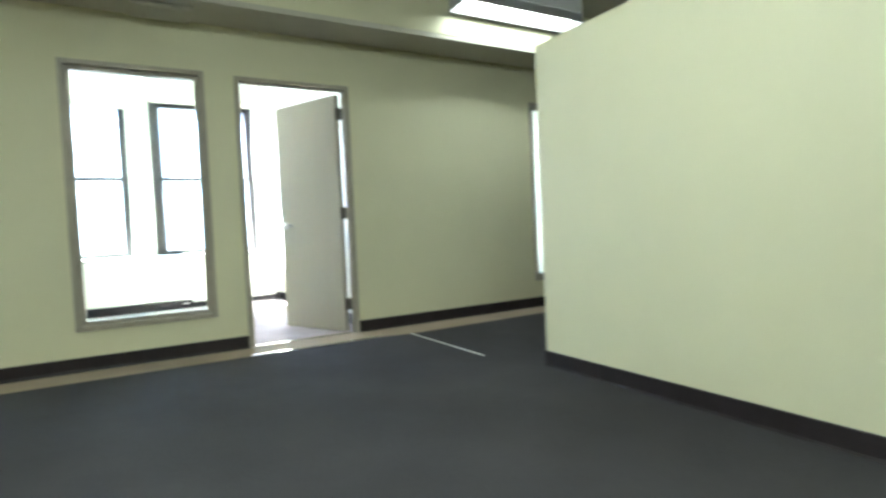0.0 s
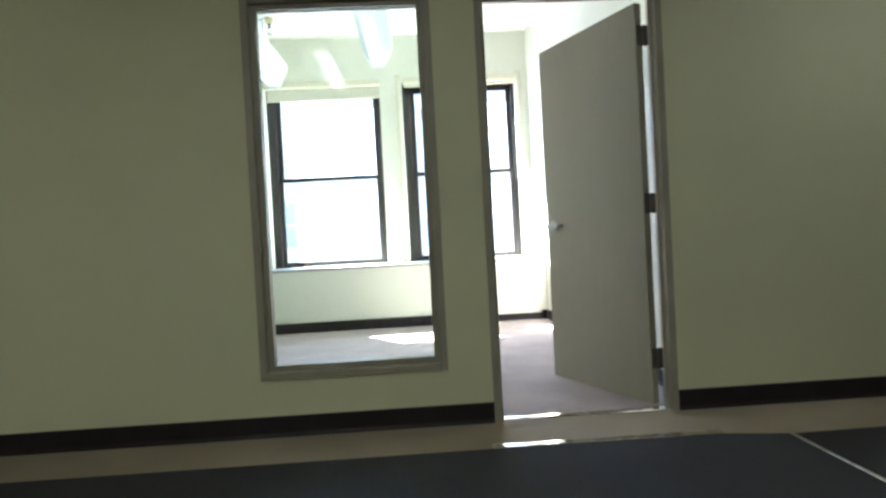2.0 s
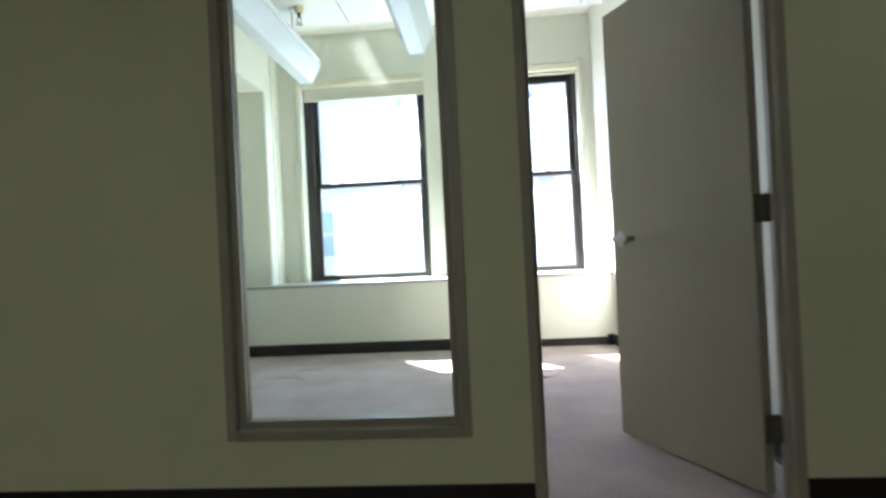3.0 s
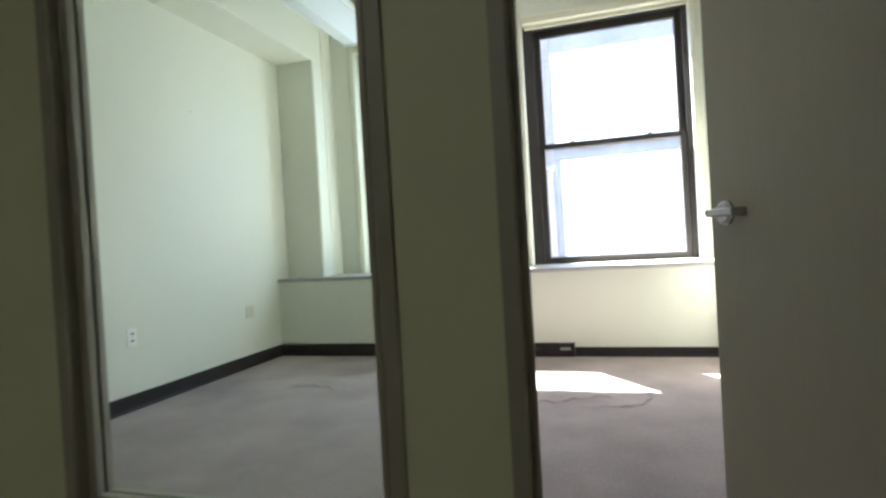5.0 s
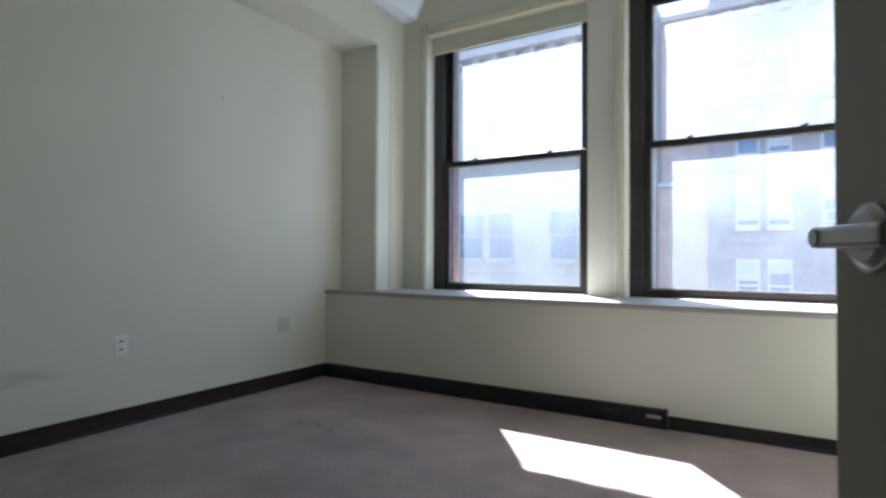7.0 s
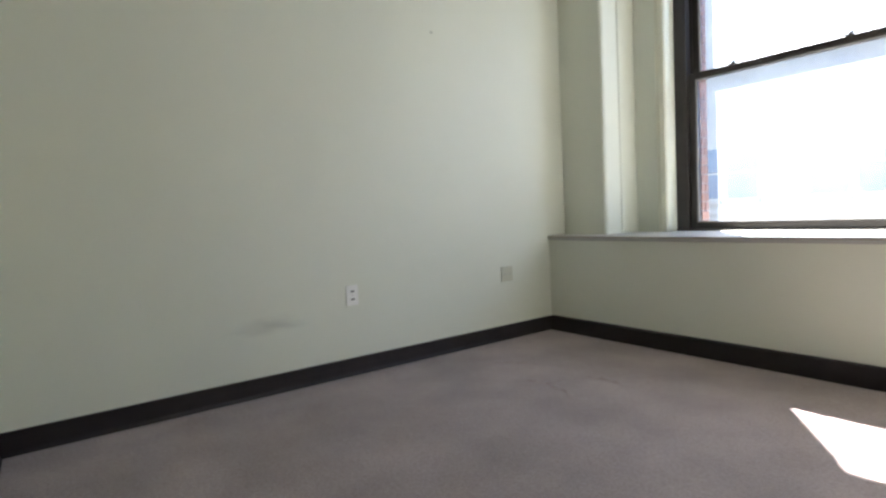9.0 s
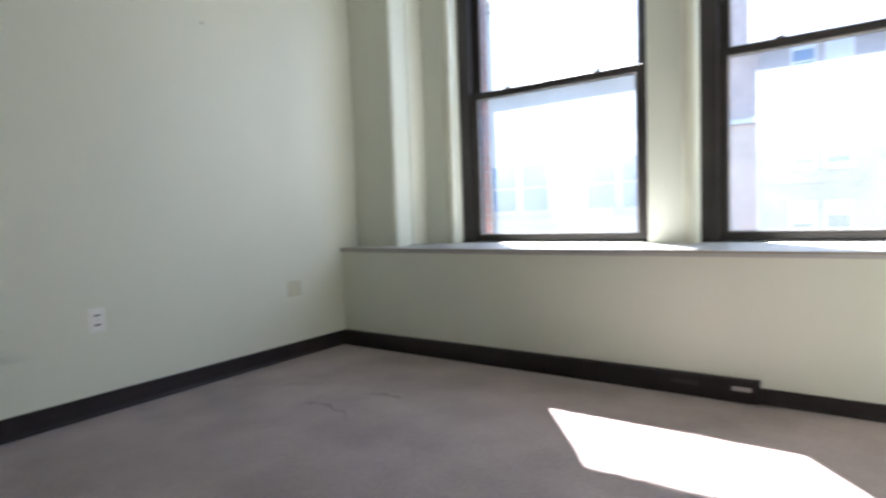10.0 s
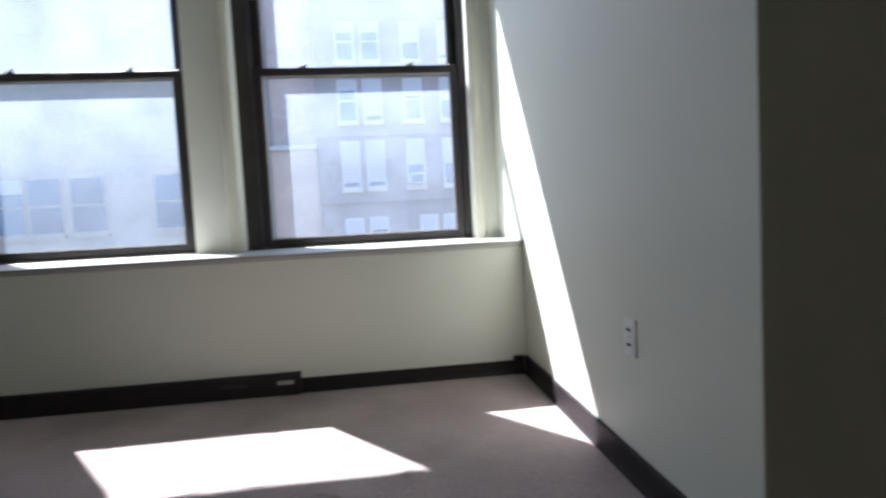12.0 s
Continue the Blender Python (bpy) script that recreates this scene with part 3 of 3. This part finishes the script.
# ---- windows ----
def sash_window(name, a, b, label):
    """Double-hung window in a dark bronze frame: the upper sash stands outside the lower one."""
    w = thing(name, label, "window", kind="structure")
    y0 = YW + 0.10
    fw = 0.06
    # fixed frame
    part("frame_side", box(a - 0.03, a + fw, y0, y0 + 0.17, WZ0 + 0.012, WZ1, bevel=0.003), BRONZE, w)
    part("frame_side", box(b - fw, b - 0.018, y0, y0 + 0.17, WZ0 + 0.012, WZ1, bevel=0.003), BRONZE, w)
    part("frame_head", box(a + fw, b - fw, y0, y0 + 0.17, WZ1 - 0.055, WZ1, bevel=0.003), BRONZE, w)
    part("window_sill", box(a - 0.03, b - 0.02, y0 - 0.01, y0 + 0.19, WZ0 - 0.01, WZ0 + 0.012, bevel=0.003), BRONZE, w)
    for s, (xa, xb) in enumerate(((a + fw, a + fw + 0.012), (b - fw - 0.012, b - fw))):
        part("parting_bead", box(xa, xb, y0 + 0.062, y0 + 0.074, WZ0 + 0.012, WZ1 - 0.055), BRONZE, w)
    ia, ib = a + fw, b - fw
    def sash(nm, z0, z1, ya, yb, rb, rt, st=0.05):
        s = part(nm, box(ia + 0.002, ia + st, ya, yb, z0, z1, bevel=0.003), BRONZE, w, "dark bronze sash")
        part("stile", box(ib - st, ib - 0.002, ya, yb, z0, z1, bevel=0.003), BRONZE, s)
        part("rail", box(ia + st, ib - st, ya, yb, z0, z0 + rb, bevel=0.003), BRONZE, s)
        part("rail", box(ia + st, ib - st, ya, yb, z1 - rt, z1, bevel=0.003), BRONZE, s)
        ym = (ya + yb) / 2
        bd = 0.010
        for xa, xb, za, zb in ((ia + st, ia + st + bd, z0 + rb, z1 - rt), (ib - st - bd, ib - st, z0 + rb, z1 - rt),
                               (ia + st + bd, ib - st - bd, z1 - rt - bd, z1 - rt), (ia + st + bd, ib - st - bd, z0 + rb, z0 + rb + bd)):
            part("glazing_bead", box(xa, xb, ya + 0.004, ym - 0.003, za, zb, bevel=0.002), BEAD, s, "greyed putty bead")
        pn = part("pane", box(ia + st - 0.006, ib - st + 0.006, ym - 0.002, ym + 0.002, z0 + rb - 0.006, z1 - rt + 0.006), WINDOWGLASS, s, "dusty clear pane")
        pn.visible_shadow = False
        return s
    sash("upper_sash", RAIL - 0.04, WZ1 - 0.056, y0 + 0.078, y0 + 0.118, 0.035, 0.065)
    low = sash("lower_sash", WZ0 + 0.013, RAIL, y0 + 0.02, y0 + 0.06, 0.042, 0.045)
    for fx in (0.24, 0.76):
        lx = ia + (ib - ia) * fx
        lock = box(lx - 0.022, lx + 0.022, y0 + 0.024, y0 + 0.05, RAIL + 0.001, RAIL + 0.010, bevel=0.002)
        bm_rod(lock, (lx - 0.012, y0 + 0.037, RAIL + 0.008), (lx + 0.022, y0 + 0.028, RAIL + 0.021), 0.005, 10)
        part("sash_lock", lock, BRONZE, low)
    return w


sash_window("window_3", *WIN[0], "tall dark bronze double-hung window with dusty panes")
sash_window("window_4", *WIN[1], "tall dark bronze double-hung window with dusty panes")
for k, (a, b) in enumerate(WIN2):
    sash_window("window_%d" % (5 + k), a, b, "dark bronze double-hung window of the next office")


def roller_blind(a, b, drop, label):
    z = WZ1 - 0.05
    r = thing("roller_blind", label, "blind", "window blinds", at=(a, YW, z))
    part("headbox", extrude_profile([(YW - 0.035, z), (YW - 0.04, z + 0.007), (YW - 0.04, z + 0.06), (YW - 0.03, z + 0.07), (YW + 0.06, z + 0.07), (YW + 0.06, z)], "x", a - 0.015, b - 0.008), HEADBOX, r)
    part("fabric", box(a, b - 0.018, YW + 0.030, YW + 0.032, z - drop, z + 0.005), BLIND, r)
    part("bottom_bar", box(a - 0.002, b - 0.016, YW + 0.022, YW + 0.040, z - drop - 0.022, z - drop, bevel=0.004, segs=2), HEADBOX, r)
    return r


roller_blind(*WIN[0], 0.125, "cream roller blind pulled a little way down")
roller_blind(*WIN[1], 0.012, "cream roller blind rolled up under its headbox")


# outer brick reveals, brick by brick on both sides
def outer_reveals():
    for k, (a, b) in enumerate(WIN):
        w = tagged(part("wall_brick_reveal", box(a - 0.23, a + 0.025, YO - 0.098, YO, 0.4, 3.3), MORTAR), "red brick outer window reveal with grey joints", "wall", kind="structure")
        w2 = tagged(part("wall_brick_reveal", box(b - 0.03, b + (0.10 if k else 0.23), YO - 0.098, YO, 0.4, 3.3), MORTAR), "red brick outer window reveal with grey joints", "wall", kind="structure")
        tagged(part("window_lintel", box(a + 0.026, b - 0.031, YO - 0.098, YO, WZ1 + 0.06, 3.3), PALESTONE), "pale stone lintel outside the window", "lintel", kind="structure")
        tagged(part("stone_sill", box(a - 0.05, b + 0.05, YO - 0.12, YO + 0.06, 0.58, WZ0 - 0.012), PALESTONE), "pale stone outer window sill", "sill", kind="structure")
        for side, (owner, x0, x1) in enumerate(((w, a + 0.025, a + 0.037), (w2, b - 0.042, b - 0.03))):
            z, row = WZ0, 0
            while z < WZ1 - 0.08:
                for y0, y1 in (((YO - 0.095, YO - 0.004),) if row % 2 else ((YO - 0.095, YO - 0.055), (YO - 0.046, YO - 0.004))):
                    part("brick", box(x0, x1, y0, y1, z + 0.004, z + 0.062), BRICK, owner)
                z += 0.067
                row += 1


outer_reveals()


# ---- fittings in the office ----
def outlet(name, label, x, y, z, side, mat, holes, w=0.074, h=0.116):
    """Wall plate on a side wall; side is the way it faces along x."""
    o = thing(name, label, "outlet" if holes else "wall plate", at=(x, y, z))
    a, b = sorted((x, x + side * 0.006))
    part("plate", box(a, b, y - w / 2, y + w / 2, z - h / 2, z + h / 2, bevel=0.002, segs=2), mat, o)
    if holes:
        for dz in (-0.023, 0.023):
            a2, b2 = sorted((x + side * 0.0055, x + side * 0.009))
            s = part("socket", box(a2, b2, y - 0.017, y + 0.017, z + dz - 0.0145, z + dz + 0.0145, bevel=0.0015), mat, o)
            a3, b3 = sorted((x + side * 0.0085, x + side * 0.0094))
            part("slot", box(a3, b3, y - 0.012, y + 0.012, z + dz - 0.004, z + dz + 0.005), DARKHOLE, s)
    for dy in (0,) if holes else (-0.023, 0.023):
        part("screw", rod((x + side * 0.005, y + dy, z), (x + side * 0.0072, y + dy, z), 0.0035, 10), STEEL, o)
    return o


outlet("wall_outlet", "white double wall outlet above the black base", XL, 1.698, 0.463, 1, PLATE, True)
outlet("blank_plate", "aged ivory blank wall plate near the corner", XL, 2.902, 0.462, 1, AGED, False, 0.106, 0.104)
outlet("wall_outlet", "white double wall outlet on the sunlit wall", XR, 2.131, 0.449, -1, PLATE, True)

# cable raceway that takes the place of the base under the windows
race = thing("cable_raceway", "long black metal cable raceway along the apron", "raceway", at=(-1.4, YA, 0))
part("channel", extrude_profile([(YA, 0), (YA - 0.034, 0), (YA - 0.034, 0.098), (YA - 0.028, 0.106), (YA, 0.106)], "x", XL + 0.02, -0.107), BLACKBASE, race)
part("end_cap", box(-0.107, -0.093, YA - 0.037, YA, 0, 0.110, bevel=0.003), BLACKBASE, race)
part("outlet_insert", box(-0.205, -0.125, YA - 0.0365, YA - 0.033, 0.054, 0.074, bevel=0.001), STEEL, race, "small bright metal insert")
part("outlet_insert", box(-0.47, -0.35, YA - 0.036, YA - 0.033, 0.056, 0.072, bevel=0.001), BRONZE, race, "dark insert")


# ---- luminaires ----
def luminaire(name, label, x, y0, y1, z, lit, along="y", group="", hang=0.0, dim=False):
    """Wraparound fluorescent fitting: enamel spine, curved lens, end plates."""
    L = thing(name, label, "ceiling light", group, at=(x, (y0 + y1) / 2, z))
    w, h = (0.078, 0.08) if lit else (0.142, 0.18)
    if lit:
        half = [(w, 0.0), (w * 0.985, -0.028), (w * 0.95, -0.036), (w * 0.74, -h + 0.006), (w * 0.68, -h)]
    else:
        half = [(w, 0.0), (w * 0.985, -0.022), (w * 0.95, -0.032), (w * 0.44, -h + 0.008), (w * 0.38, -h)]
    arc = half + [(-px, pz) for px, pz in reversed(half)]
    length = (y1 - y0)
    lens = extrude_profile(arc, "y", -length / 2 + 0.012, length / 2 - 0.012)
    spine = box(-w - 0.006, w + 0.006, -length / 2, length / 2, 0.0005, 0.045, bevel=0.003)
    m = Matrix.Translation((x, (y0 + y1) / 2, z)) @ (Matrix.Identity(4) if along == "y" else Matrix.Rotation(radians(90), 4, "Z"))
    ends = []
    for s in (-1, 1):
        e = extrude_profile([(p[0] * 1.05, p[1] * 1.06 - 0.001) for p in arc], "y", *sorted((s * length / 2, s * (length / 2 - 0.011))))
        ends.append(e)
    items = [("spine", spine, HOUSING), ("lens", lens, (DIMLIT if dim else LIT) if lit else LENS), ("end_plate", ends[0], HOUSING), ("end_plate", ends[1], HOUSING)]
    for nm, bm, mt in items:
        bm.transform(m)
        part(nm, bm, mt, L)
    if hang:
        for s in (-0.36, 0.36):
            hp = m @ Vector((0, s * length, 0))
            part("hanger_cap", bm_rod(bmesh.new(), (hp.x, hp.y, z + hang - 0.002), (hp.x, hp.y, z + hang - 0.02), 0.03, 16, 0.018), HOUSING, L)
            part("hanger_rod", rod((hp.x, hp.y, z + 0.044), (hp.x, hp.y, z + hang - 0.03), 0.006, 8), STEEL, L)
    return L


OFFL = "white wraparound fluorescent fitting, unlit, under the office ceiling"
luminaire("ceiling_light", OFFL, -1.785, 0.73, 3.165, 2.84, False, group="office ceiling lights", hang=CEILING - 0.05 - 2.84)
luminaire("ceiling_light", OFFL, -0.64, 0.19, 2.625, 2.84, False, group="office ceiling lights", hang=CEILING - 0.05 - 2.84)


def trough_light(x0, x1, y, z):
    """Open reflector fitting: grey steel sides hang below a lit flat lens."""
    L = thing("trough_light", "lit trough fitting with grey steel sides near the soffit", "ceiling light", at=((x0 + x1) / 2, y, z))
    w, h = 0.14, 0.085
    part("housing", box(x0, x1, y - w, y + w, z + 0.002, HALL - 0.001, bevel=0.003), HOUSING, L)
    part("lens", box(x0 + 0.006, x1 - 0.006, y - w + 0.005, y + w - 0.005, z - 0.012, z), DIMLIT, L)
    for s in (-1, 1):
        yy = sorted((y + s * w, y + s * (w - 0.004)))
        part("side_rail", box(x0, x1, yy[0], yy[1], z - h, z + 0.001, bevel=0.001), REFLECTOR, L, "dull grey steel side")
    for xe in (x0 - 0.004, x1):
        part("end_plate", box(xe, xe + 0.004, y - w, y + w, z - h, z + 0.04), REFLECTOR, L)
    return L


trough_light(1.74, 3.04, -0.64, 2.86)
luminaire("corridor_light", "lit fluorescent fitting on the corridor ceiling", -1.23, -4.03, -2.665, 2.95, True, group="corridor lights")
luminaire("corridor_light", "lit fluorescent fitting on the corridor ceiling", -1.23, -7.71, -6.345, 2.95, True, group="corridor lights")

# fire sprinkler under the office ceiling
SX, SY, SZ = -1.71, 2.80, CEILING - 0.05
spk = thing("fire_sprinkler", "small brass fire sprinkler with a yellowed cap on the ceiling", "sprinkler", at=(SX, SY, SZ))
part("cap", bm_rod(bmesh.new(), (SX, SY, SZ), (SX, SY, SZ - 0.055), 0.045, 20, 0.032), YELLOW, spk, "yellowed round cap")
part("body", bm_rod(bmesh.new(), (SX, SY, SZ - 0.055), (SX, SY, SZ - 0.095), 0.014, 12), BRONZE, spk)
arms = bmesh.new()
for sx in (-0.018, 0.018):
    bm_rod(arms, (SX + sx * 0.6, SY, SZ - 0.09), (SX + sx, SY, SZ - 0.12), 0.004, 8)
    bm_rod(arms, (SX + sx, SY, SZ - 0.12), (SX + sx * 0.3, SY, SZ - 0.155), 0.004, 8)
part("arms", arms, BRONZE, spk)
part("deflector", rod((SX, SY, SZ - 0.155), (SX, SY, SZ - 0.160), 0.03, 16), STEEL, spk)

# small dark box under the soffit
eb = thing("junction_box", "small dull grey junction box under the soffit", "junction box", at=(-0.5, -0.16, 2.54))
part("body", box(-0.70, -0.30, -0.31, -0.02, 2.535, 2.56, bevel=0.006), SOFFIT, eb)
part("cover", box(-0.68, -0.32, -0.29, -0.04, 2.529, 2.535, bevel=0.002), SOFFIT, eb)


# ---- across the street ----
def far_window(x, y, z, w, h, parent, shade, frame_mat):
    """Double-hung window in a far facade: two panes, a sill and, where drawn, a shade."""
    f = part("window", box(x - w / 2 - 0.08, x + w / 2 + 0.08, y - 0.05, y + 0.02, z - 0.08, z + h + 0.08), frame_mat, parent)
    part("pane", box(x - w / 2, x + w / 2, y - 0.07, y - 0.05, z, z + h / 2 - 0.04), FARGLASS, f)
    part("pane", box(x - w / 2, x + w / 2, y - 0.07, y - 0.05, z + h / 2 + 0.04, z + h), FARGLASS, f)
    part("sill", box(x - w / 2 - 0.12, x + w / 2 + 0.12, y - 0.2, y, z - 0.25, z - 0.09), frame_mat if frame_mat is BUFF else PALESTONE, f)
    if shade:
        part("shade", box(x - w / 2, x + w / 2, y - 0.085, y - 0.072, z + h * (1 - shade), z + h), FARSHADE, f)


def far_building(name, label, x0, x1, y, depth, top, mat, storeys, w, shades, frame_mat):
    """A facade across the street. storeys: sill height, window height and the window centres of each floor."""
    b = thing(name, label, "building", at=((x0 + x1) / 2, y + depth / 2, -12))
    part("wall", box(x0, x1, y, y + depth, -12, top), mat, b)
    part("cornice", box(x0, x1, y - 0.55, y, top - 0.75, top - 0.3, bevel=0.05), PALESTONE, b)
    part("coping", box(x0, x1, y - 0.3, y + depth, top + 0.002, top + 0.3, bevel=0.04), PALESTONE, b)
    x = x0 + 0.5
    while x < x1 - 0.4:
        part("dentil", box(x, x + 0.42, y - 0.34, y - 0.001, top - 1.12, top - 0.752), mat, b)
        x += 1.05
    rng = random.Random(7)
    for z, h, columns in storeys:
        part("string_course", box(x0, x1, y - 0.12, y - 0.001, z - 0.75, z - 0.5), mat, b)
        for x in columns:
            far_window(x, y, z, w, h, b, rng.choice(shades), frame_mat)
    return b


BAYS = [-30.6, -29.1, -27.3, -23.9, -22.4, -20.6, -17.0, -15.2, -13.7, -11.95, -8.55, -6.9]
far_building("office_building", "pale buff stone building across the street", -34, -4.25, 26, 14, 12.4, BUFF,
             [(-10.2, 2.3, BAYS), (-6.4, 2.3, BAYS), (-2.7, 2.3, BAYS), (1.0, 2.3, BAYS)], 1.3, (0, 0, 0, 0.25), BUFF)
low = thing("annex_building", "pale low annex between two buildings across the street", "building", at=(-3.2, 26.7, -12))
part("wall", box(-4.24, -2.16, 26.4, 27.0, -12, 4.2), ANNEXSTONE, low)
part("coping", box(-4.24, -2.16, 26.2, 27.05, 4.202, 4.42, bevel=0.03), FARFRAME, low, "white stone coping")
back = thing("rear_building", "dull mauve brick building behind the low annex", "building", at=(-3.2, 33.5, -12))
part("wall", box(-4.24, -2.16, 27.1, 39.9, -12, 12.0), REARBRICK, back)
part("coping", box(-4.24, -2.16, 26.95, 39.9, 12.002, 12.3, bevel=0.03), PALESTONE, back)
PAIRS = [-0.65, 0.48, 2.31, 4.0, 5.1, 7.6, 9.4, 10.5, 13.0, 15.5, 16.6, 19.5, 22.5, 25.5]
LOWER = [-0.65, 0.48, 2.78, 3.88, 5.6, 7.6, 9.4, 10.5, 13.0, 15.5, 16.6, 19.5, 22.5, 25.5]
far_building("brick_building", "grey brown brick building across the street", -2.1, 30, 26, 14, 12.2, GREYBRICK,
             [(-8.1, 2.0, LOWER), (-4.6, 2.0, LOWER), (-1.1, 2.0, LOWER), (2.4, 2.0, PAIRS), (5.4, 1.75, PAIRS), (8.1, 1.6, PAIRS)], 0.70, (0.25, 0.4, 0.55, 0.9), FARFRAME)
ac = thing("air_conditioner", "small grey window air conditioner in a far brick facade", "air conditioner", at=(2.31, 25.7, 2.4))
part("case", box(1.97, 2.65, 25.55, 25.94, 2.40, 2.90, bevel=0.02), FARFRAME, ac)
part("grille", box(2.04, 2.58, 25.53, 25.55, 2.47, 2.83), FARGLASS, ac)
